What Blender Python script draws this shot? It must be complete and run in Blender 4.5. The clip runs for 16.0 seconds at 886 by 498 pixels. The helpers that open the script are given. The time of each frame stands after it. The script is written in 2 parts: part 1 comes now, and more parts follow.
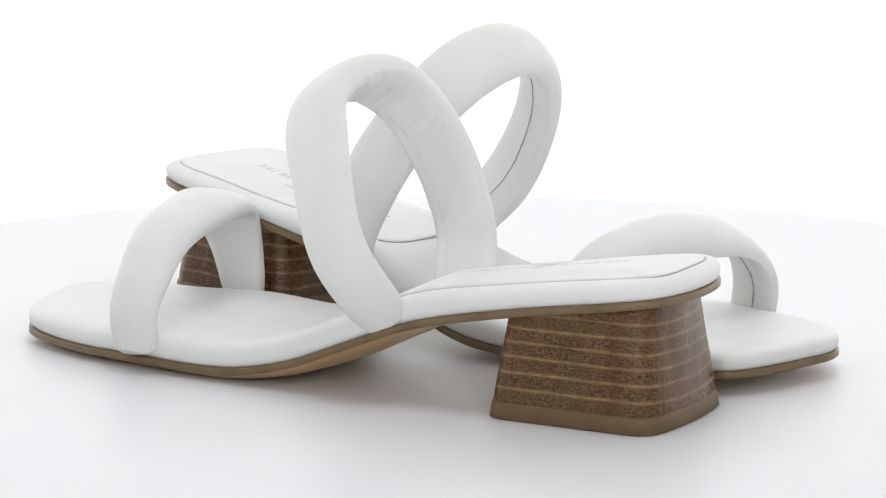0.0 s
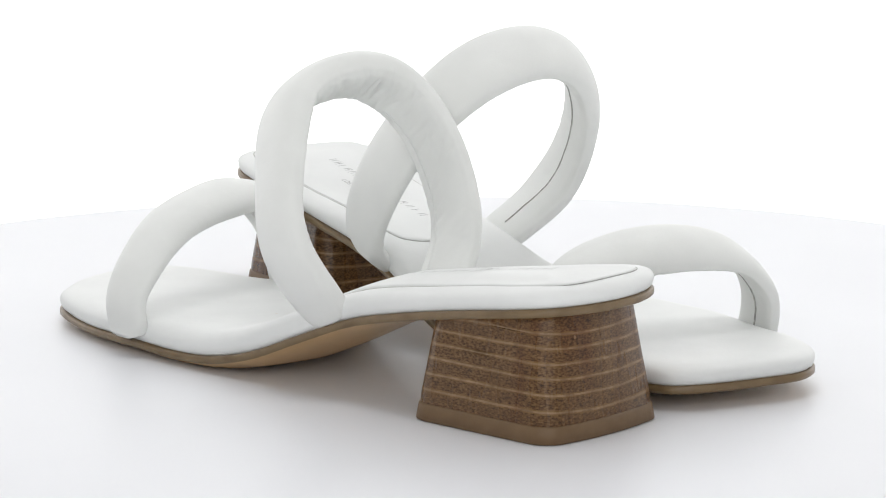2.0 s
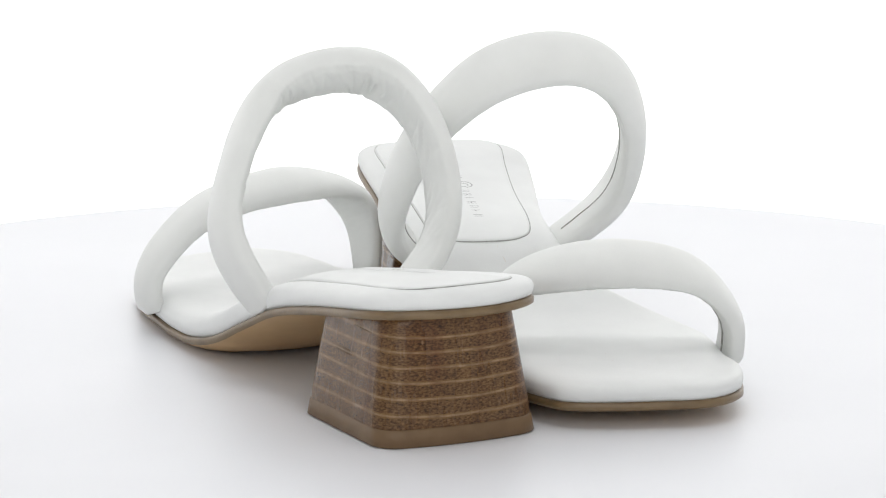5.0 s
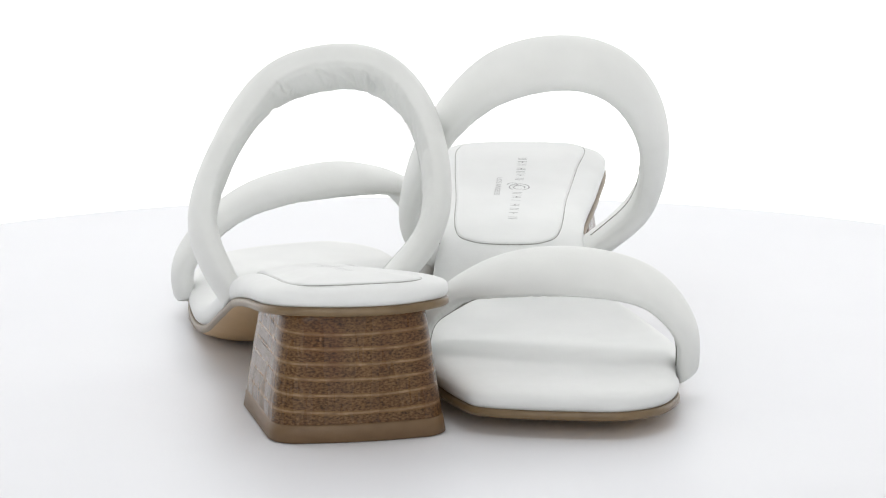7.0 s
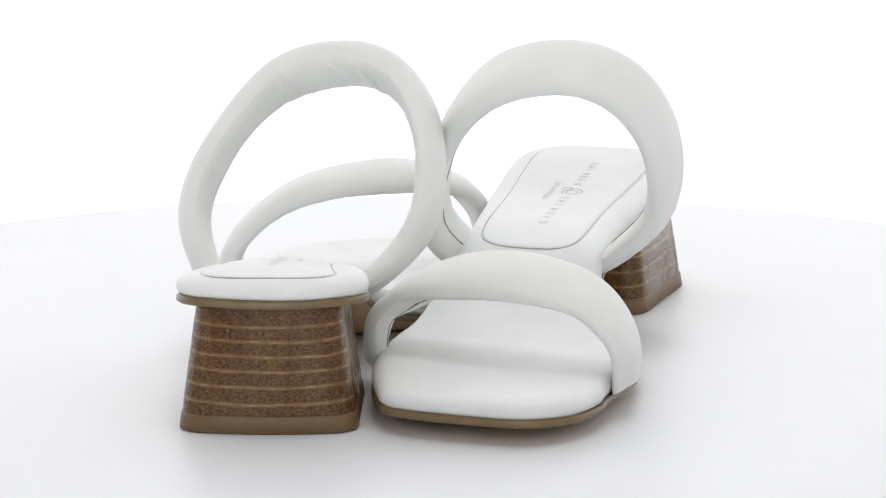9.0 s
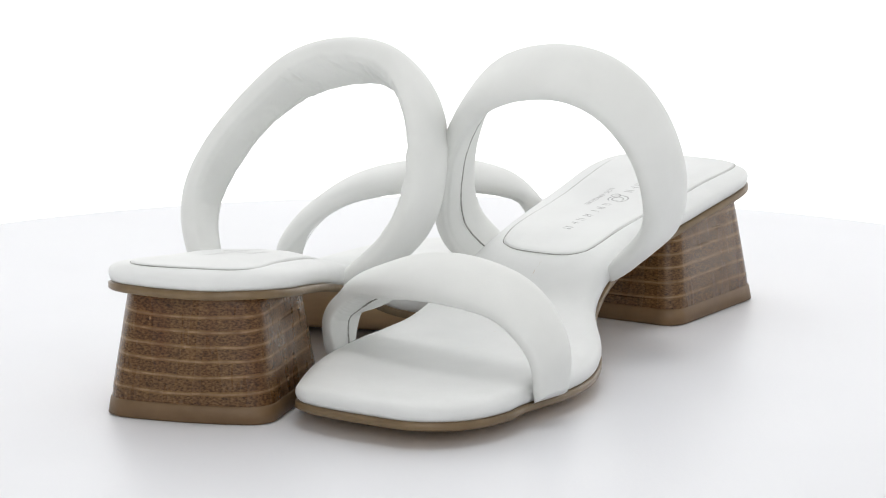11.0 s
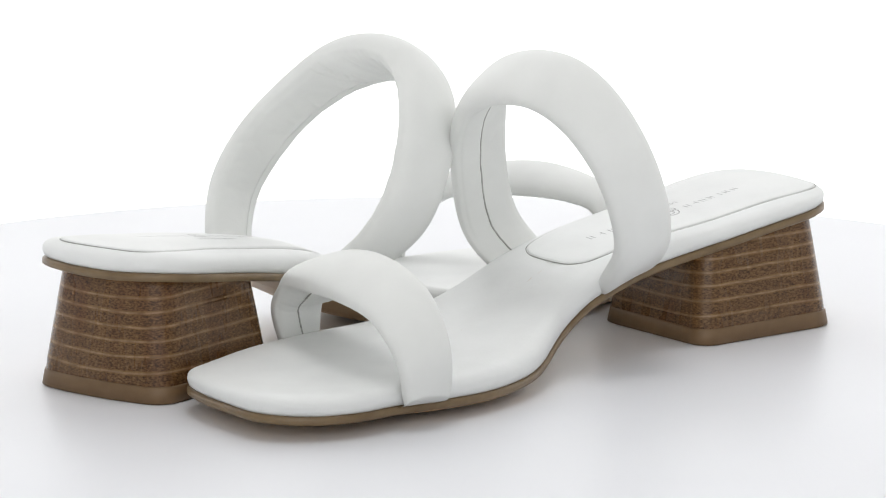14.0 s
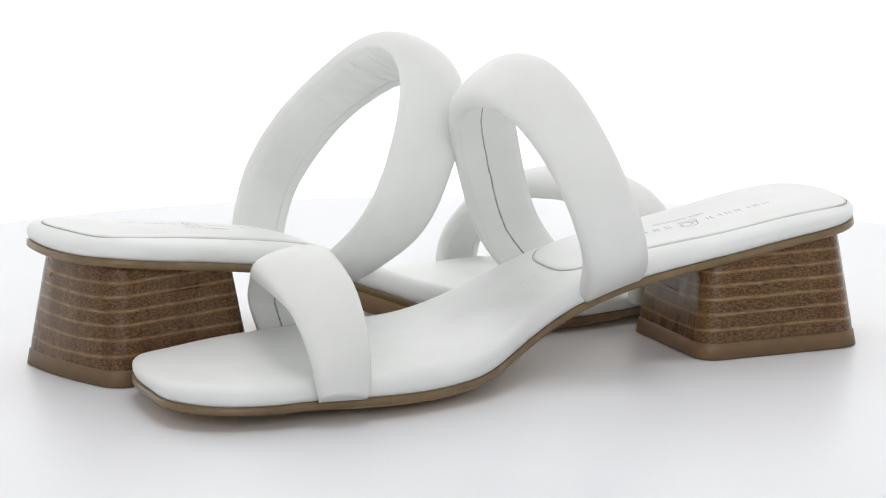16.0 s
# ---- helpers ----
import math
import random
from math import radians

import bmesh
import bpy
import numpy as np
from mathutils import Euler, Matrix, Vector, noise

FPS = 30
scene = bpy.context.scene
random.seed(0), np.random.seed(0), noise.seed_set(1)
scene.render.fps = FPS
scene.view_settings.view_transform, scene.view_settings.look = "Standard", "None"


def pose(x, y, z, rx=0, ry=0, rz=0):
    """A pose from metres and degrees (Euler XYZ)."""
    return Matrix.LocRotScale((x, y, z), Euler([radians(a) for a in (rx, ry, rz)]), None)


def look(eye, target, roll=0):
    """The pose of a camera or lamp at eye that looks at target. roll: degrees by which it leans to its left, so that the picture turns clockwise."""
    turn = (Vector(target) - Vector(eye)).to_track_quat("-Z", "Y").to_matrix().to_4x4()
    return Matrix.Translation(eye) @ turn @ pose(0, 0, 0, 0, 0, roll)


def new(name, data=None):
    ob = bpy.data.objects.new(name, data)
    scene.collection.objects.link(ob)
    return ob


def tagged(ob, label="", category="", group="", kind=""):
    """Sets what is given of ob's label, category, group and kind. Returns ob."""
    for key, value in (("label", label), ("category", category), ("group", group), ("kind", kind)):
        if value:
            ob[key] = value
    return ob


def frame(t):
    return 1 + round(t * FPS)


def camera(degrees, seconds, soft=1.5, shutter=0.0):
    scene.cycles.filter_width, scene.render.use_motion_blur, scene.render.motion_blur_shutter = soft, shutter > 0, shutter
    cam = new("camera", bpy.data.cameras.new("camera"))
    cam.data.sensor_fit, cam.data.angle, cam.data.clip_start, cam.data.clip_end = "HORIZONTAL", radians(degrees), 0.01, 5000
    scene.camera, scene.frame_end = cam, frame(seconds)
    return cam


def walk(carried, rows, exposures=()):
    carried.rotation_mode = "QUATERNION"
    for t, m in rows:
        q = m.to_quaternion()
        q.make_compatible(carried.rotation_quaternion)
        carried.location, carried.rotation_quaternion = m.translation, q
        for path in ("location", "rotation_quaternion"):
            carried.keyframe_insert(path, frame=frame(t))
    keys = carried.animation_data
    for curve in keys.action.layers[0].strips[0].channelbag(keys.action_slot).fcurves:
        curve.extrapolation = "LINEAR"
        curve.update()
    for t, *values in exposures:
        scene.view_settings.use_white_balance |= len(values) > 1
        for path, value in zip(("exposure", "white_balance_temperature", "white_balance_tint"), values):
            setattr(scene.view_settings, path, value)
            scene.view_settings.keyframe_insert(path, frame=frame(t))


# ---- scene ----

# ---------------------------------------------------------------- camera
cam = camera(12.805, 16.0, soft=1.12)
EYE = (0.0, -1.2181, 0.27492)
STAND = pose(*EYE, 90 - 11.242, 0, -0.1015) @ pose(0, 0, 0, 0, 0, -0.0444)
walk(cam, [(0.0, STAND), (16.0, STAND)], [(0.0, 0.0), (16.0, 0.0)])

# ---------------------------------------------------------------- light
world = bpy.data.worlds.new("studio")
scene.world = world
world.use_nodes = True
world.node_tree.nodes["Background"].inputs[0].default_value = (1.0, 0.995, 0.985, 1)
world.node_tree.nodes["Background"].inputs[1].default_value = 0.38


def softbox(name, eye, target, w, h, power, color=(1, 1, 1)):
    data = bpy.data.lights.new(name, "AREA")
    data.shape, data.size, data.size_y = "RECTANGLE", w, h
    data.energy, data.color = power, color
    ob = new(name, data)
    ob.matrix_world = look(eye, target)
    return ob


softbox("softbox_top", (0.0, -0.12, 1.2), (0, 0.0, 0), 0.5, 0.36, 3.2)
softbox("softbox_front", (0.0, -1.75, 0.72), (0, 0, 0.03), 1.7, 0.8, 9.1)
softbox("softbox_left", (-1.3, -0.35, 0.8), (0, 0, 0.05), 0.8, 0.9, 0.9)
softbox("softbox_right", (1.3, -0.35, 0.8), (0, 0, 0.05), 0.8, 0.9, 0.9)

# ---------------------------------------------------------------- materials


def material(name, color, rough=0.5, metal=0.0):
    m = bpy.data.materials.new(name)
    m.use_nodes = True
    n, l = m.node_tree.nodes, m.node_tree.links
    b = n["Principled BSDF"]
    b.inputs["Base Color"].default_value = (*color, 1)
    b.inputs["Roughness"].default_value = rough
    b.inputs["Metallic"].default_value = metal
    return m, n, l, b


def mottle(n, l, b, c1, c2, scale, detail=4.0, stretch=(1, 1, 1), lo=0.3, hi=0.7):
    co = n.new("ShaderNodeTexCoord")
    mp = n.new("ShaderNodeMapping")
    mp.inputs["Scale"].default_value = stretch
    l.new(co.outputs["Object"], mp.inputs["Vector"])
    tx = n.new("ShaderNodeTexNoise")
    tx.inputs["Scale"].default_value, tx.inputs["Detail"].default_value = scale, detail
    l.new(mp.outputs[0], tx.inputs["Vector"])
    rp = n.new("ShaderNodeValToRGB")
    rp.color_ramp.elements[0].position, rp.color_ramp.elements[1].position = lo, hi
    rp.color_ramp.elements[0].color, rp.color_ramp.elements[1].color = (*c1, 1), (*c2, 1)
    l.new(tx.outputs["Fac"], rp.inputs["Fac"])
    l.new(rp.outputs["Color"], b.inputs["Base Color"])
    return mp, rp


def relief(n, l, b, mp, layers, strength):
    """Bump from the sum of noises, each (scale, weight)."""
    total = None
    for scale, weight in layers:
        tx = n.new("ShaderNodeTexNoise")
        tx.inputs["Scale"].default_value, tx.inputs["Detail"].default_value = scale, 3.0
        l.new(mp.outputs[0], tx.inputs["Vector"])
        mul = n.new("ShaderNodeMath")
        mul.operation = "MULTIPLY_ADD"
        mul.inputs[1].default_value = weight
        l.new(tx.outputs["Fac"], mul.inputs[0])
        if total:
            l.new(total.outputs[0], mul.inputs[2])
        else:
            mul.inputs[2].default_value = 0
        total = mul
    bp = n.new("ShaderNodeBump")
    bp.inputs["Strength"].default_value, bp.inputs["Distance"].default_value = strength, 0.001
    l.new(total.outputs[0], bp.inputs["Height"])
    l.new(bp.outputs[0], b.inputs["Normal"])


def leather_white(name, c1, c2, rough):
    m, n, l, b = material(name, c1, rough)
    mp, _ = mottle(n, l, b, c1, c2, 60, 5)
    relief(n, l, b, mp, ((1800, 0.10), (420, 0.12), (70, 0.3)), 0.35)
    b.inputs["Specular IOR Level"].default_value = 0.35
    return m


LEATHER = leather_white("white_leather", (0.70, 0.711, 0.694), (0.742, 0.753, 0.736), 0.48)
FOOTBED = leather_white("white_footbed_leather", (0.72, 0.732, 0.724), (0.762, 0.774, 0.766), 0.48)

STITCH, n, l, b = material("grey_stitching", (0.28, 0.28, 0.27), 0.8)
mottle(n, l, b, (0.20, 0.20, 0.185), (0.50, 0.50, 0.47), 700, 2)
PRINT, n, l, b = material("grey_foil_print", (0.24, 0.24, 0.24), 0.4)

EDGE, n, l, b = material("brown_outsole", (0.21, 0.15, 0.10), 0.34)
mp, _ = mottle(n, l, b, (0.135, 0.087, 0.040), (0.20, 0.136, 0.068), 120, 5)
relief(n, l, b, mp, ((900, 0.2), (160, 0.3)), 0.3)
TAN, n, l, b = material("tan_underside", (0.42, 0.28, 0.15), 0.4)
mp, _ = mottle(n, l, b, (0.46, 0.295, 0.14), (0.58, 0.39, 0.20), 45, 4)
relief(n, l, b, mp, ((700, 0.2),), 0.2)
RUBBER, n, l, b = material("brown_heel_rubber", (0.17, 0.105, 0.065), 0.5)
mp, _ = mottle(n, l, b, (0.140, 0.081, 0.035), (0.175, 0.105, 0.049), 150, 4)
relief(n, l, b, mp, ((1200, 0.2),), 0.25)



def stacked(name, dark, mid, light, scale):
    m, n, l, b = material(name, mid, 0.24)
    mp, rp = mottle(n, l, b, dark, light, scale, 5, (0.75, 0.75, 1.5), 0.27, 0.74)
    rp.color_ramp.elements.new(0.50).color = (*mid, 1)
    b.inputs["Specular IOR Level"].default_value = 0.26
    # polish rubbed on in upright strokes
    co = n.new("ShaderNodeMapping")
    co.inputs["Scale"].default_value = (1, 1, 0.12)
    l.new(n["Texture Coordinate"].outputs["Object"], co.inputs["Vector"])
    rub = n.new("ShaderNodeTexNoise")
    rub.inputs["Scale"].default_value, rub.inputs["Detail"].default_value = 160, 3
    l.new(co.outputs[0], rub.inputs["Vector"])
    span = n.new("ShaderNodeMapRange")
    span.inputs["From Min"].default_value, span.inputs["From Max"].default_value = 0.38, 0.62
    span.inputs["To Min"].default_value, span.inputs["To Max"].default_value = 0.16, 0.40
    l.new(rub.outputs["Fac"], span.inputs["Value"])
    l.new(span.outputs[0], b.inputs["Roughness"])
    # reddish dye that ran down in broad strokes
    run = n.new("ShaderNodeMapping")
    run.inputs["Scale"].default_value = (1, 1, 0.16)
    l.new(n["Texture Coordinate"].outputs["Object"], run.inputs["Vector"])
    dye = n.new("ShaderNodeTexNoise")
    dye.inputs["Scale"].default_value, dye.inputs["Detail"].default_value = 95, 3
    l.new(run.outputs[0], dye.inputs["Vector"])
    much = n.new("ShaderNodeMapRange")
    much.inputs["From Min"].default_value, much.inputs["From Max"].default_value = 0.50, 0.72
    much.inputs["To Max"].default_value = 0.75
    l.new(dye.outputs["Fac"], much.inputs["Value"])
    tint = n.new("ShaderNodeMix")
    tint.data_type, tint.blend_type = "RGBA", "MULTIPLY"
    l.new(much.outputs[0], tint.inputs["Factor"])
    l.new(rp.outputs["Color"], tint.inputs[6])
    tint.inputs[7].default_value = (0.62, 0.42, 0.32, 1)
    l.new(tint.outputs[2], b.inputs["Base Color"])
    b.inputs["Coat Weight"].default_value = 0.14
    b.inputs["Coat Roughness"].default_value = 0.12
    relief(n, l, b, mp, ((1300, 0.15),), 0.10)
    return m


STACK = stacked("stacked_leather_lift", (0.026, 0.012, 0.005), (0.116, 0.060, 0.024), (0.228, 0.130, 0.057), 1350)
MID = stacked("smooth_lift_edge", (0.105, 0.054, 0.020), (0.170, 0.095, 0.038), (0.24, 0.14, 0.060), 500)
PALE = stacked("pale_lift_joint", (0.165, 0.1, 0.052), (0.245, 0.156, 0.085), (0.325, 0.214, 0.12), 400)

TABLE, n, l, b = material("white_turntable_acrylic", (0.86, 0.86, 0.87), 0.4)
mp, _ = mottle(n, l, b, (0.73, 0.74, 0.77), (0.757, 0.766, 0.794), 9, 3)
relief(n, l, b, mp, ((900, 0.22), (260, 0.10)), 0.16)
SWEEP_PLAIN, n, l, b = material("white_base_plastic", (0.8, 0.8, 0.8), 0.5)
SWEEP, n, l, b = material("white_backdrop_paper_glow", (0.88, 0.88, 0.88), 0.8)
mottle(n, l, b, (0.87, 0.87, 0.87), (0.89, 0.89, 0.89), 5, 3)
# added glow: the sweep is no lamp, emission keeps it pure white
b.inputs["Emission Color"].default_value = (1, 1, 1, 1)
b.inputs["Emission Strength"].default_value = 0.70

# ---------------------------------------------------------------- mesh tools


def part(name, bm, mat, parent, label="", smooth=True):
    me = bpy.data.meshes.new(name)
    bmesh.ops.recalc_face_normals(bm, faces=bm.faces)
    for f in bm.faces:
        f.smooth = smooth
    bm.to_mesh(me)
    bm.free()
    me.materials.append(mat)
    ob = new(name, me)
    if parent:
        ob.parent = parent
    if label:
        tagged(ob, label=label)
    return ob


def spline(ctrl, count, closed):
    """Catmull-Rom through the control rows."""
    c = np.array(ctrl, float)
    k = len(c)
    out = []
    for j in range(count):
        s = j / count * k if closed else j / (count - 1) * (k - 1)
        i = min(int(s), k - 1 if closed else k - 2)
        u = s - i
        if closed:
            p0, p1, p2, p3 = c[(i - 1) % k], c[i % k], c[(i + 1) % k], c[(i + 2) % k]
        else:
            p0, p1, p2, p3 = c[max(i - 1, 0)], c[i], c[i + 1], c[min(i + 2, k - 1)]
        out.append(0.5 * (2 * p1 + (p2 - p0) * u + (2 * p0 - 5 * p1 + 4 * p2 - p3) * u * u + (3 * p1 - p0 - 3 * p2 + p3) * u ** 3))
    return np.array(out)


def skin(bm, rings, close_ring=True, cap_first=False, cap_last=False):
    """Faces between rings of places, in millimetres."""
    vs = [[bm.verts.new(Vector(p) * 0.001) for p in ring] for ring in rings]
    n = len(vs[0])
    for a, b in zip(vs, vs[1:]):
        for i in range(n if close_ring else n - 1):
            j = (i + 1) % n
            bm.faces.new((a[i], a[j], b[j], b[i]))
    if cap_first:
        bm.faces.new(vs[0])
    if cap_last:
        bm.faces.new(vs[-1])
    return vs


# ---------------------------------------------------------------- the setting
def build_sweep():
    bm = bmesh.new()
    prof = [(-4.0, -0.06), (0.50, -0.06)]
    for k in range(1, 13):
        a = k / 12 * math.pi / 2
        prof.append((0.50 + 0.35 * math.sin(a), -0.06 + 0.35 * (1 - math.cos(a))))
    prof.append((0.85, 2.6))
    rows = [[bm.verts.new((x, y, z)) for x in (-3.0, 3.0)] for y, z in prof]
    for a, b in zip(rows, rows[1:]):
        bm.faces.new((a[0], a[1], b[1], b[0]))
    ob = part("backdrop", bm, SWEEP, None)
    return tagged(ob, "white seamless paper sweep behind the turntable, with glow added to its material", "backdrop", kind="structure")


def build_table():
    bm = bmesh.new()
    r, t = TABLE_R, 0.022
    prof = [(0.0, 0), (r * 0.5, 0), (r - 0.004, 0.0), (r - 0.0015, -0.0008), (r, -0.003), (r, -t), (r - 0.02, -t)]
    n = 160
    rings = []
    for rad, z in prof[1:]:
        rings.append([bm.verts.new((rad * math.cos(2 * math.pi * i / n), rad * math.sin(2 * math.pi * i / n), z)) for i in range(n)])
    bm.faces.new(rings[0])
    for a, b in zip(rings, rings[1:]):
        for i in range(n):
            bm.faces.new((a[i], a[(i + 1) % n], b[(i + 1) % n], b[i]))
    root = new("turntable")
    part("platter", bm, TABLE, root)
    bm = bmesh.new()
    rings = []
    for rad, z in ((r - 0.03, -t - 0.001), (r - 0.03, -0.0595)):
        rings.append([bm.verts.new((rad * math.cos(2 * math.pi * i / n), rad * math.sin(2 * math.pi * i / n), z)) for i in range(n)])
    bm.faces.new(rings[0])
    bm.faces.new(rings[1])
    for i in range(n):
        bm.faces.new((rings[0][i], rings[0][(i + 1) % n], rings[1][(i + 1) % n], rings[1][i]))
    part("base", bm, SWEEP_PLAIN, root)
    return tagged(root, "white round display turntable with a satin top", "turntable")


TABLE_R = 0.272

# ---------------------------------------------------------------- the sandal, in millimetres
# x from heel to toe, y to the little-toe side, z up from the table
OUTLINE_LEFT = [(236.2, -10.4), (231.1, 0.9), (223.7, 8.7), (199.4, 18.3), (168.6, 23.7), (140.1, 25.7), (113.3, 25.4), (83, 24.6), (42.3, 26.5), (6.6, 26.2), (-3.4, 12.2), (-3.5, -13.3),
                (8.8, -26.4), (39.3, -26.2), (77.6, -23.6), (112.3, -28.4), (141, -44.5), (169.2, -54.1), (197.8, -53.4), (212, -53.4), (227.6, -49.8), (237.8, -38.8), (238.4, -23.8)]
OUTLINE_RIGHT = [(237.4, -9.6), (233.8, 2.3), (225.7, 8.2), (200.3, 18.5), (169, 24.6), (140.1, 25.2), (113.1, 25), (82.9, 25.5), (42.5, 29.2), (6.6, 29.6), (-4.4, 14.5), (-2, -11.9),
                 (10.3, -24.9), (39.9, -24.1), (77.9, -20.6), (112.5, -26.4), (140.7, -44.3), (169, -53.4), (197.5, -52.9), (211.6, -54), (227.5, -49.8), (237.7, -38.9), (238.5, -23.7)]
PROFILE_X = (-10, 0, 20, 40, 60, 80, 100, 120, 138, 155, 175, 205, 225, 245)
PROFILE_LEFT = (36.6, 37.4, 34.8, 31.6, 27.8, 23, 15.3, 7.3, 3.1, 2, 2.3, 1.9, 2.5, 4.1)
PROFILE_RIGHT = (38.5, 38, 35.5, 31.8, 28, 23.9, 18.1, 10, 5, 3.8, 4, 4.4, 4.7, 5.7)
# straps: middle line, then twist in degrees, width and depth at five even steps
INSTEP_LEFT = ([(87.5, 21.9, 23.8), (100, 29.7, 44.9), (111.2, 20.4, 67.1), (122.3, 3.5, 83.8), (120.7, -18.8, 89.3), (115.8, -34.1, 83.5), (106.9, -42.4, 67.7), (95.5, -40.5, 42.9), (85.9, -21.6, 24.3)],
               (7, 5, 3, 16, 25), (19, 21.4, 24, 23.5, 20), (4.5, 10.6, 13.5, 10.3, 4.5))
INSTEP_RIGHT = ([(90.3, 22.9, 23.6), (98.1, 32.7, 37.2), (108.3, 25.5, 63.4), (118.7, 6.3, 85.1), (117.7, -17.4, 90.9), (113.6, -35.2, 83.8), (105, -43.8, 65.2), (94.9, -39.8, 42.4), (86.5, -20.7, 24.3)],
                (22, 10, -4, 0, 30), (18.5, 22.7, 22.3, 20, 22), (4.5, 9.4, 11.7, 10.1, 4.5))
TOE_LEFT = ([(174.4, 24.1, 6.1), (177, 24, 17.1), (178.1, 15.6, 28.4), (180.7, -0.2, 37.8), (182.9, -23.3, 42), (187.4, -41.5, 40.8), (191, -52.6, 35.6), (190.4, -58.5, 24.3), (186.6, -57.7, 6.1)],
            (-4, 12, 22, 5, 22), (15.5, 17.9, 21.4, 21.8, 15.5), (4.5, 8.3, 10.7, 8.1, 4.5))
TOE_RIGHT = ([(176.1, 25.8, 5.4), (180.4, 22.7, 21.5), (181.1, 14.5, 27.9), (183, 5.2, 34), (187.7, -11.2, 37.9), (190.7, -29.6, 38.4), (191.5, -45.8, 34.1), (190.7, -55.9, 21.1), (189.1, -55.1, 5.7)],
             (-16, 26, 9, 6, 28), (15.5, 21.8, 23.6, 20.5, 16.5), (4.5, 8.8, 12.8, 8.1, 4.5))


MATE = {}


def under(x):
    """Height of the outsole's lower edge."""
    xs, zs = PROFILE_X, MATE["profile"]
    x = min(max(x, xs[0]), xs[-1] - 1e-6)
    i = max(k for k in range(len(xs) - 1) if xs[k] <= x)
    m = lambda k: (zs[min(k + 1, len(zs) - 1)] - zs[max(k - 1, 0)]) / (xs[min(k + 1, len(xs) - 1)] - xs[max(k - 1, 0)])
    h = xs[i + 1] - xs[i]
    u = (x - xs[i]) / h
    return ((2 * u ** 3 - 3 * u * u + 1) * zs[i] + (u ** 3 - 2 * u * u + u) * h * m(i)
            + (3 * u * u - 2 * u ** 3) * zs[i + 1] + (u ** 3 - u * u) * h * m(i + 1))


def choose_side(m):
    """Take up the outline and profile of the left (1) or right (-1) sandal."""
    outline, MATE["profile"] = (OUTLINE_LEFT, PROFILE_LEFT) if m > 0 else (OUTLINE_RIGHT, PROFILE_RIGHT)
    MATE["heel_drop"] = 0.0 if m > 0 else 1.1
    MATE["rim"] = [(p[0], p[1]) for p in spline(outline, 138, True)]


def middle(x):
    """Middle line of the sole."""
    pts = ((0, 0), (40, 1.5), (75, 2), (110, -2), (140, -9.5), (170, -14), (200, -16.5), (245, -18))
    x = min(max(x, 0), 244.9)
    for (a, ya), (b, yb) in zip(pts, pts[1:]):
        if x <= b:
            return ya + (yb - ya) * (x - a) / (b - a)
    return -18


def inward(p, d):
    """A rim place moved d millimetres towards the middle line."""
    cx = min(max(p[0], 22), 212)
    c = Vector((cx, middle(cx)))
    v = Vector(p) - c
    return c + v * max(0.0, (v.length - d) / v.length)


def thick(x):
    """Height of the footbed's top above the outsole's lower edge."""
    low = MATE["heel_drop"] * float(np.interp(x, (45, 85), (1.0, 0.0)))
    return float(np.interp(x, (0, 25, 50, 80, 110, 150, 200, 235), (8.8, 9.1, 9.4, 10.7, 11.2, 10.4, 9.5, 8.7))) - low


def ring_at(d, height, m):
    out = []
    for p in MATE["rim"]:
        q = inward(p, d)
        out.append((q.x, q.y * m, under(q.x) + height(q.x)))
    return out


def build_sole(parent, m):
    # outsole: thin brown plate with rounded edge and a belly that touches the table
    bm = bmesh.new()
    rings = [ring_at(1.5, lambda x: 2.6, m), ring_at(-0.2, lambda x: 2.5, m), ring_at(-0.7, lambda x: 2.1, m), ring_at(-0.7, lambda x: 0.6, m), ring_at(0.2, lambda x: 0.0, m)]
    skin(bm, rings, cap_first=False)
    outsole = part("outsole", bm, EDGE, parent, "glossy dark brown outsole edge")
    bm = bmesh.new()
    sag = lambda k: (lambda x: -min(k * float(np.interp(x, (62, 85, 105, 150, 185, 210, 240), (0.15, 0.8, 1.2, 1.0, 0.9, 0.35, 0.15))), max(under(x) - 0.15, 0.0)))
    rings = [ring_at(d, sag(k), m) for d, k in ((0.2, 0.0), (2, 0.8), (5, 1.8), (10, 2.8), (20, 3.6), (60, 4.0))]
    skin(bm, rings)
    bmesh.ops.remove_doubles(bm, verts=bm.verts, dist=4e-5)
    bmesh.ops.dissolve_degenerate(bm, edges=bm.edges, dist=2e-5)
    part("underside", bm, TAN, outsole, "smooth tan underside of the sole")
    # padded footbed
    bm = bmesh.new()
    steps = [(1.0, lambda x: 2.4), (-0.1, lambda x: 3.2), (-0.5, lambda x: 4.4)]
    for k in range(7):
        a = k / 6 * math.pi / 2
        steps.append((-0.6 + 6.8 * (1 - math.cos(a)) ** 1.2, lambda x, a=a: 5.0 + (thick(x) - 5.4) * math.sin(a) ** 0.9))
    rings = [ring_at(d, h, m) for d, h in steps]
    for share in (0.88, 0.7, 0.45, 0.2, 0.0):
        ring = []
        for p in MATE["rim"]:
            cx = min(max(p[0], 22), 212)
            c = Vector((cx, middle(cx)))
            q = c + (inward(p, 8.5) - c) * share
            ring.append((q.x, q.y * m, under(q.x) + thick(q.x) - 0.4 - 0.25 * (1 - share)))
        rings.append(ring)
    skin(bm, rings)
    bmesh.ops.remove_doubles(bm, verts=bm.verts, dist=4e-5)
    bmesh.ops.dissolve_degenerate(bm, edges=bm.edges, dist=2e-5)
    return part("footbed", bm, FOOTBED, parent, "padded white leather footbed")


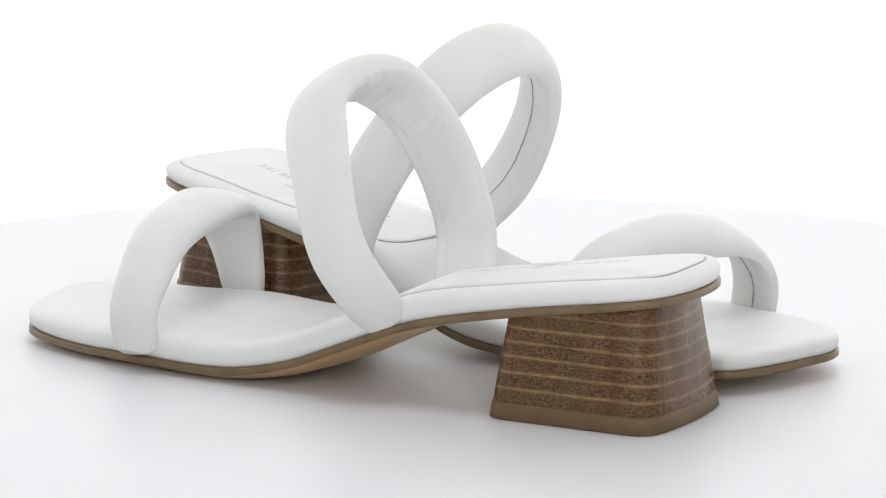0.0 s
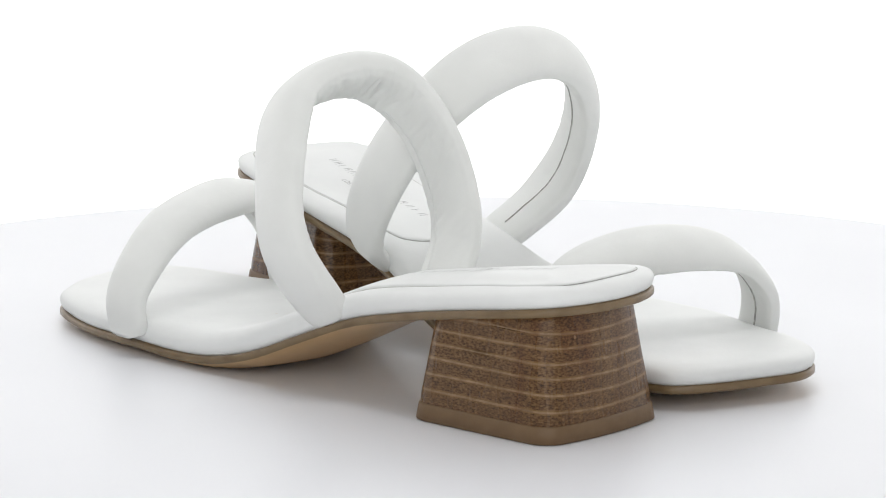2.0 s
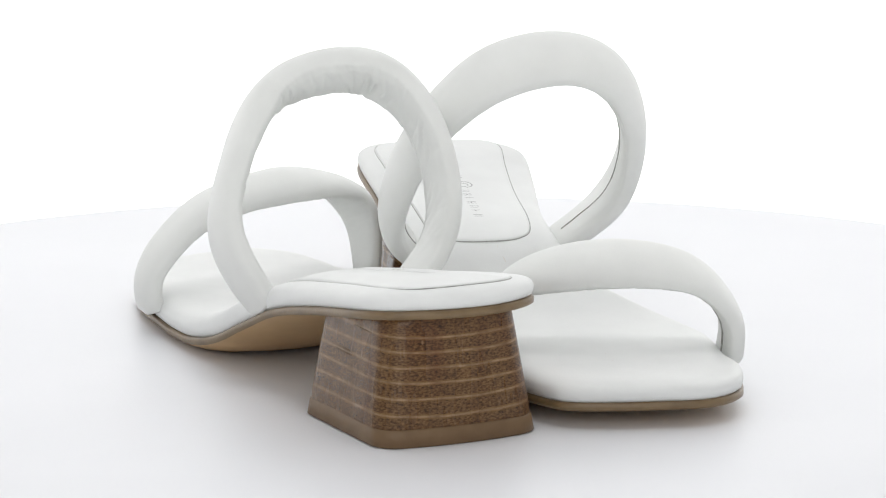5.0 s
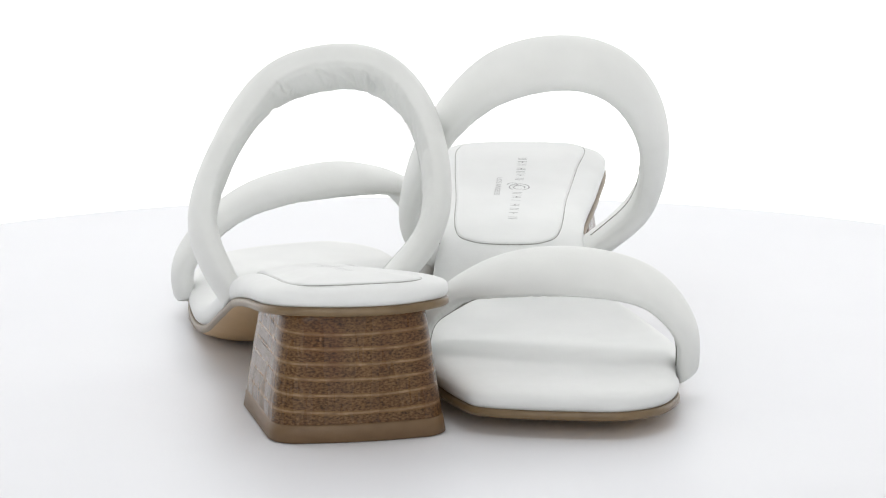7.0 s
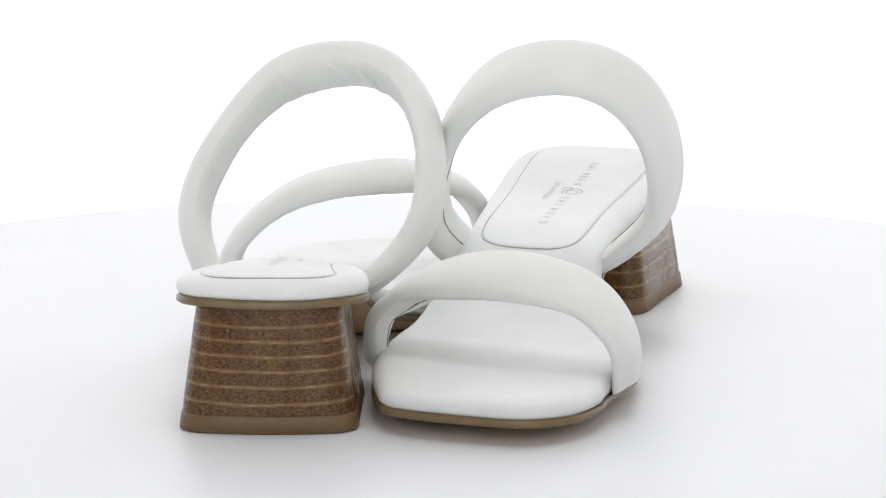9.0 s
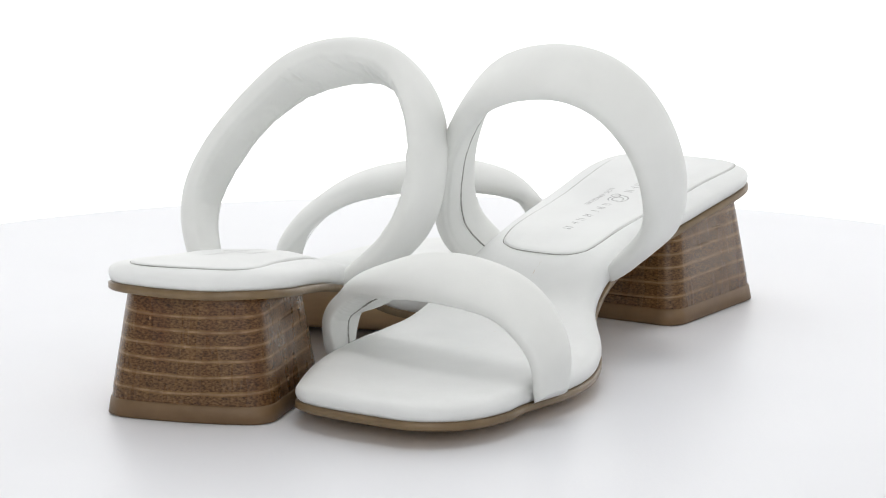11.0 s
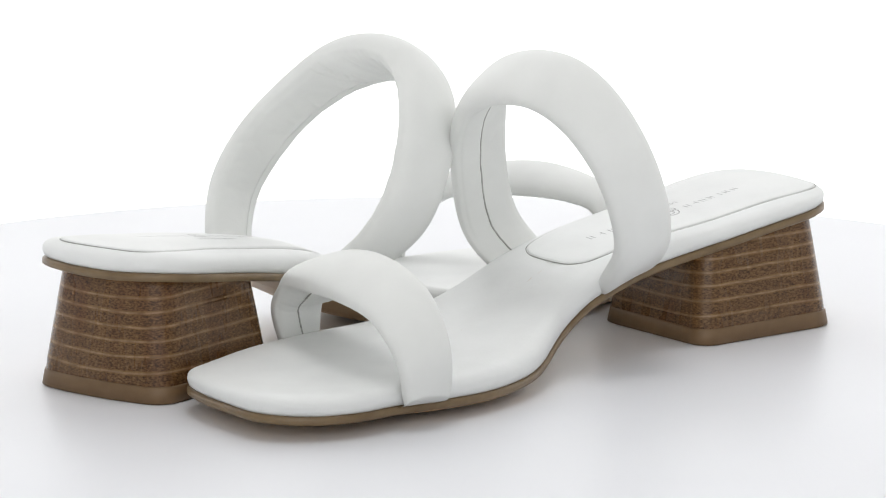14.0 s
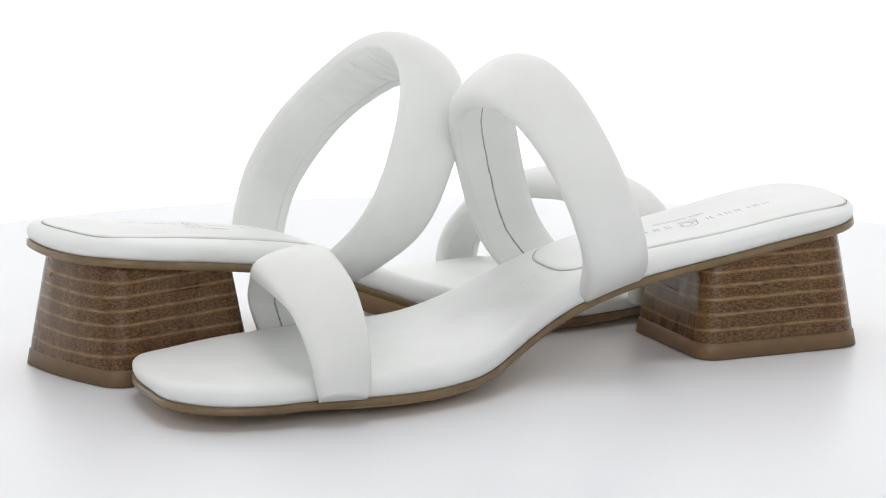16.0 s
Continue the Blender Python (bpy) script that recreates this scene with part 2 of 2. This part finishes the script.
def tube(bm, path, radius, sides=6):
    rings = []
    for i, p in enumerate(path):
        t = (path[min(i + 1, len(path) - 1)] - path[max(i - 1, 0)]).normalized()
        a = t.cross(Vector((0.3, 0.2, 1))).normalized()
        b = t.cross(a)
        rings.append([p + (a * math.cos(2 * math.pi * k / sides) + b * math.sin(2 * math.pi * k / sides)) * radius for k in range(sides)])
    skin(bm, rings, True, True, True)


def pad_top(x, y, m):
    """Height of the heel pad's top, with a few shallow dents."""
    fade = max(0.0, min(1.0, (19 - abs(y * m - 1.5)) / 13, (97 - x) / 22, x / 18))
    fade = fade * fade * (3 - 2 * fade)
    return under(x) + thick(x) + fade * ((1.7 if m > 0 else 0.3) + 0.55 * noise.noise(Vector((x * 0.045, y * 0.06, 3.0 * m))))


def build_pad(parent, m):
    pts = spline([(98.5, 2), (97, 11.5), (89, 16), (60, 17.5), (30, 19.5), (9, 20), (1, 15), (-0.5, 0), (1, -14), (9, -18.5), (30, -16.5), (60, -14.5), (89, -13.8), (97, -9)], 100, True)
    if m < 0:
        pts = [(p[0], p[1] * 1.22 if p[1] > 0 else p[1]) for p in pts]
    bm = bmesh.new()
    c = Vector((46, 1.5))
    rings = []
    for s, up in ((1.0, 0.1), (0.995, 0.42), (0.98, 0), (0.9, 0), (0.8, 0), (0.7, 0), (0.6, 0), (0.5, 0), (0.4, 0), (0.3, 0), (0.2, 0), (0.1, 0), (0.0, 0)):
        ring = []
        for p in pts:
            cx = min(max(p[0], 20), 75)
            q = Vector((cx, 1.5)) + (Vector((p[0], p[1])) - Vector((cx, 1.5))) * s
            top = pad_top(q.x, q.y * m, m) if s < 0.985 else under(q.x) + thick(q.x) - 0.55 + up
            ring.append((q.x, q.y * m, top))
        rings.append(ring)
    skin(bm, rings)
    bmesh.ops.remove_doubles(bm, verts=bm.verts, dist=4e-5)
    bmesh.ops.dissolve_degenerate(bm, edges=bm.edges, dist=2e-5)
    pad = part("heel_pad", bm, FOOTBED, parent, "white leather heel pad with printed mark")
    bm = bmesh.new()
    path = [Vector((p[0], p[1] * m, under(p[0]) + thick(p[0]) - 0.48)) for p in pts]
    path = [v + (v - Vector((v.x if 20 < v.x < 75 else (20 if v.x <= 20 else 75), 1.5 * m, v.z))).normalized() * 0.35 for v in path]
    tube(bm, path + path[:1], 0.15)
    part("stitching", bm, STITCH, pad, "grey stitch line")
    return pad


def bar(bm, x, y, w, h, m, up=0.05):
    """A printed bar w along x and h along y, laid on the heel pad."""
    vs = []
    for dx, dy in ((0, 0), (w, 0), (w, h), (0, h)):
        px, py = x + dx, y + dy
        vs.append(bm.verts.new(Vector((px, py, pad_top(px, py, m) + up)) * 0.001))
    bm.faces.new(vs)


def build_print(pad, m):
    cy, mid = (0.6, 47.5) if m > 0 else (-1.7, 49.3)
    bm = bmesh.new()
    for start, step in ((mid - 28.5, 3.3), (mid + 6, 4.2)):
        for k in range(7):
            x = start + k * step
            bar(bm, x, cy - 1.5, 0.30, 3.0, m)
            if k % 3 < 2:
                bar(bm, x + 1.35, cy - 1.5, 0.30, 3.0, m)
            if k % 2:
                bar(bm, x + 0.30, cy - 0.15, 1.05, 0.30, m)
    # round mark of two open loops
    for r, a0, a1, ox in ((3.3, 0.3, 5.6, 0), (1.9, 1.2, 6.9, 0.3), (1.6, 0.0, 5.0, -2.6)):
        n = 28
        ins = []
        for k in range(n + 1):
            a = a0 + (a1 - a0) * k / n
            pair = []
            for rr in (r - 0.18, r + 0.18):
                x, y = mid + ox + rr * math.cos(a), cy + 0.3 + rr * math.sin(a) - (2.4 if ox < 0 else 0)
                pair.append(bm.verts.new(Vector((x, y, pad_top(x, y, m) + 0.05)) * 0.001))
            ins.append(pair)
        for a, b in zip(ins, ins[1:]):
            bm.faces.new((a[0], a[1], b[1], b[0]))
    part("printed_mark", bm, PRINT, pad, "thin grey printed maker's mark")
    cu = bpy.data.curves.new("lettering", "FONT")
    cu.body, cu.size, cu.align_x = "LOS ANGELES", 0.0026, "CENTER"
    cu.space_character = 1.15
    tmp = new("lettering", cu)
    bpy.context.view_layer.update()
    me = bpy.data.meshes.new_from_object(tmp.evaluated_get(bpy.context.evaluated_depsgraph_get()))
    bpy.data.objects.remove(tmp)
    for v in me.vertices:
        x, y = mid + v.co.x * 1000, cy - 7.6 + v.co.y * 1000
        v.co = Vector((x, y, pad_top(x, y, m) + 0.05)) * 0.001
    me.materials.clear()
    me.materials.append(PRINT)
    ob = new("lettering", me)
    ob.parent = pad


def edge(x, side):
    """How far out the sole reaches at x, on the outer (1) or inner (-1) side."""
    near = sorted((abs(a - x), b) for a, b in MATE["rim"] if (b - middle(a)) * side > 0)
    (d0, b0), (d1, b1) = near[0], near[1]
    return (b0 * d1 + b1 * d0) / (d0 + d1 + 1e-9)


def seated(q):
    """A place on a strap's foot, drawn in so that it sits between footbed and outsole."""
    floor = under(q.x) + 2.3
    h = max(q.z - floor, 0.0)
    if h > 18:
        return q
    side = 1 if q.y > middle(q.x) else -1
    pull = 1 - h / 18
    pull = pull * pull * (3 - 2 * pull)
    out = q.y * side
    out += (min(out, edge(q.x, side) * side + 0.2 + 2.4 * h ** 0.75) - out) * pull
    return Vector((q.x, out * side, floor + h))


def smooth_at(s, values):
    """Smooth curve through evenly spaced values."""
    k = min(int(s * (len(values) - 1)), len(values) - 2)
    f = s * (len(values) - 1) - k
    a, b, c, d = (values[min(max(k + j, 0), len(values) - 1)] for j in (-1, 0, 1, 2))
    return b + 0.5 * f * (c - a + f * (2 * a - 5 * b + 4 * c - d + f * (3 * (b - c) + d - a)))


def even(rows):
    """Take the small kinks out of a line of places, with no shrinking."""
    k = np.exp(-0.5 * (np.arange(-30, 31) / 11.0) ** 2)
    k /= k.sum()
    fair = lambda a: np.array([np.convolve(np.concatenate([2 * c[0] - c[30:0:-1], c, 2 * c[-1] - c[-2:-32:-1]]), k, "valid") for c in a.T]).T
    soft = fair(rows)
    return soft + 0.85 * fair(rows - soft)


def build_strap(name, shape, hub, parent, m, seed, label):
    """A padded roll of leather from one side of the sole over to the other."""
    n, sides = 340, 56
    ctrl, twist, width, depth = shape
    path = [Vector(p) for p in even(spline(ctrl, n, False))]
    hub = Vector(hub)
    rings, inner = [], []
    for i, p in enumerate(path):
        t = (path[min(i + 1, n - 1)] - path[max(i - 1, 0)]).normalized()
        o = p - hub
        o = (o - t * o.dot(t)).normalized()
        w = t.cross(o).normalized()
        s = i / (n - 1)
        e = min(s, 1 - s)
        grow = min(e / 0.2, 1)
        grow = grow * grow * (3 - 2 * grow)
        a = radians(smooth_at(s, twist))
        o, w = o * math.cos(a) + w * math.sin(a), w * math.cos(a) - o * math.sin(a)
        hw = smooth_at(s, width) / 2 * (0.80 + 0.20 * math.sqrt(min(e / 0.05, 1)))
        fill = min(e / 0.14, 1)
        hd = (7.0 + (smooth_at(max(min(s, 0.75), 0.25), depth) - 7.0) * math.sqrt(fill * (2 - fill))) / 2
        ring = []
        for k in range(sides):
            a = 2 * math.pi * k / sides
            ca, sa = math.cos(a), math.sin(a)
            # rounded oval, flatter towards the foot
            cx = math.copysign(abs(ca) ** 0.86, ca)
            cy = abs(sa) ** 0.86 if sa > 0 else -0.70 * abs(sa) ** 0.62
            crease = ((0.4 if m > 0 else 0.8) if name == 'instep_strap' else 0.4) * (math.exp(-((a - 3.62) / 0.13) ** 2) + math.exp(-((a - 5.80) / 0.13) ** 2))
            tuck = 1 - 0.06 * crease * grow
            q = p + w * (cx * hw * tuck) + o * (cy * hd * (1 - 0.10 * crease * grow))
            pucker = max(0.0, -sa) ** 0.7 * grow
            fold = s * 74 + cx * 2.4 + seed
            line = noise.noise(Vector((fold * 0.62, cx * 0.9, seed)))
            ridge = 0.9 * math.exp(-(line / 0.11) ** 2) * (0.6 + noise.noise(Vector((fold * 0.3, cx * 1.6, 4 + seed))))
            ridge += 0.55 * noise.noise(Vector((fold * 0.8, cx * 1.2, 7 + seed)))
            swell = noise.noise(Vector((s * 7 + seed, cx, 3.1)))
            top = math.exp(-((s - 0.56) / 0.26) ** 2)
            q = q + o * (ridge * ((1.05 if m > 0 else 0.35) if name == 'instep_strap' else 0.35) * pucker * (0.5 + 0.5 * top) + swell * 0.3)
            if e < 0.22:
                q = seated(q)
            ring.append((q.x, q.y * m, q.z))
        inn = p - o * (hd * 0.68 + 0.1) - w * (hw * (0.5 if m > 0 else 0.2) + (0.22 * noise.noise(Vector((s * 45, seed, 0)))))
        inner.append(Vector((inn.x, inn.y * m, inn.z)))
        rings.append(ring)
    bm = bmesh.new()
    skin(bm, rings, True, True, True)
    strap = part(name, bm, LEATHER, parent, label)
    for a, b in ((14, 142), (n - 124, n - 14)):
        bm = bmesh.new()
        tube(bm, inner[a:b], 0.28 if m < 0 else 0.12)
        if m < 0:
            part("seam", bm, STITCH, strap, "dark stitched seam")
        else:
            part("seam", bm, LEATHER, strap)
    return strap


def heel_ring(z, m, grow=0.0):
    """Rounded rectangle of the tapering heel at the height z."""
    k = z / 36.0
    x0, x1 = -0.3 + 4.8 * k, 53.5 - 5.0 * k
    if m < 0:
        x0, x1 = x0 + 1.3, x1 + 3.5
    hy = 25.9 - 4.9 * k
    x0, x1, hy, r = x0 - grow, x1 + grow, hy + grow, 6.5
    ring = []
    for cx, cy, a0 in ((x1 - r, hy - r, 0), (x0 + r, hy - r, 90), (x0 + r, -hy + r, 180), (x1 - r, -hy + r, 270)):
        for j in range(7):
            a = radians(a0 + j * 15)
            ring.append((cx + r * math.cos(a), cy + r * math.sin(a)))
    out = []
    for i in range(len(ring)):
        a, b = ring[i], ring[(i + 1) % len(ring)]
        out.append(a)
        if math.hypot(a[0] - b[0], a[1] - b[1]) > 6:
            for j in range(1, 6):
                out.append((a[0] + (b[0] - a[0]) * j / 6, a[1] + (b[1] - a[1]) * j / 6))
    # the back and side walls swell a little
    return [(x - (3.0 * (1 - (y / hy) ** 2) if x < 20 else 0), (y + 0.75) * m, z + (1.0 * (y / hy) ** 2 + 0.4 * noise.noise(Vector((x * 0.09, y * 0.09, z * 0.13 + m))) if z > 7 else 0)) for x, y in out]


def build_heel(parent, m):
    heel = new("heel")
    heel.parent = parent
    bm = bmesh.new()
    skin(bm, [heel_ring(0.0, m, -0.6), heel_ring(0.5, m, 0.25), heel_ring(4.9, m, 0.25), heel_ring(5.4, m, -0.1)], True, True, True)
    part("heel_cap", bm, RUBBER, heel, "plain brown rubber heel cap")

    def slab(z0, z1, mat, name, inset):
        clip = lambda p: (p[0], p[1], min(p[2], under(p[0]) + 0.4))
        rows = [heel_ring(z0 + (z1 - z0) * k / 3, m, g) for k, g in enumerate((inset, 0, 0, inset))]
        rows = [[clip(p) for p in row] for row in rows]
        bm = bmesh.new()
        skin(bm, rows)
        for row in (rows[0], rows[-1]):
            bm.faces.new([bm.verts.new(Vector(p) * 0.001) for p in row])
        part(name, bm, mat, heel)

    z = 5.4
    for centre in (8.5, 13.3, 17.9, 22.2, 26.5, 30.7):
        slab(z, centre - 0.62, STACK, "leather_lift", 0.0)
        slab(centre - 0.62, centre - 0.29, MID, "lift_edge", 0.0)
        slab(centre - 0.29, centre + 0.29, PALE, "lift_joint", 0.0)
        slab(centre + 0.29, centre + 0.66, MID, "lift_edge", 0.0)
        z = centre + 0.66
    slab(z, 38.6, STACK, "leather_lift", 0.0)
    tagged(heel, label="tapered block heel of stacked brown leather lifts")
    return heel


def build_sandal(m, label):
    choose_side(m)
    root = new("sandal")
    tagged(root, label, "sandal", "pair of sandals")
    build_sole(root, m)
    pad = build_pad(root, m)
    build_print(pad, m)
    build_heel(root, m)
    instep, toe = (INSTEP_LEFT, TOE_LEFT) if m > 0 else (INSTEP_RIGHT, TOE_RIGHT)
    build_strap("instep_strap", instep, (80, -8, 25), root, m, 3.0 if m > 0 else 9.0, "puffy white padded leather instep strap")
    build_strap("toe_strap", toe, (172, -14, 0), root, m, 5.0 if m > 0 else 12.0, "puffy white padded leather toe strap")
    if m > 0:
        # two dark flecks of dirt, and a pale one on the back of the heel
        for place, mat, word in (((24.7, -27.1, 38.6), STITCH, "dark"), ((110.1, 22.6, 55.0), STITCH, "dark"), ((1.5, 12.1, 29.8), PALE, "pale")):
            bm = bmesh.new()
            bmesh.ops.create_icosphere(bm, subdivisions=1, radius=0.00045)
            for v in bm.verts:
                v.co = Vector((v.co.x, v.co.y, v.co.z * 1.6)) + Vector(place) * 0.001
            part("fleck", bm, mat, root, "tiny " + word + " fleck")
    return root


build_sweep()
turntable = build_table()
left_sandal = build_sandal(1, "white padded two-strap leather sandal standing on the turntable")
right_sandal = build_sandal(-1, "white padded two-strap leather sandal, its mirrored mate turned round")

# ---------------------------------------------------------------- the turning table
def turn(t):
    return -6.98574 * t + 0.002107 * t * t - 0.0000234 * t ** 3


def motions():
    times = [k * 0.5 for k in range(33)]
    rest_left = pose(0.07324, -0.09191, 0, 0, 0, 151.183)
    rest_right = pose(-0.07203, 0.10667, 0, 0, 0, -45.559)
    walk(turntable, [(t, pose(0, 0, 0, 0, 0, turn(t))) for t in times])
    walk(left_sandal, [(t, pose(0, 0, 0, 0, 0, turn(t)) @ rest_left) for t in times])
    walk(right_sandal, [(t, pose(0, 0, 0, 0, 0, turn(t)) @ rest_right) for t in times])


motions()
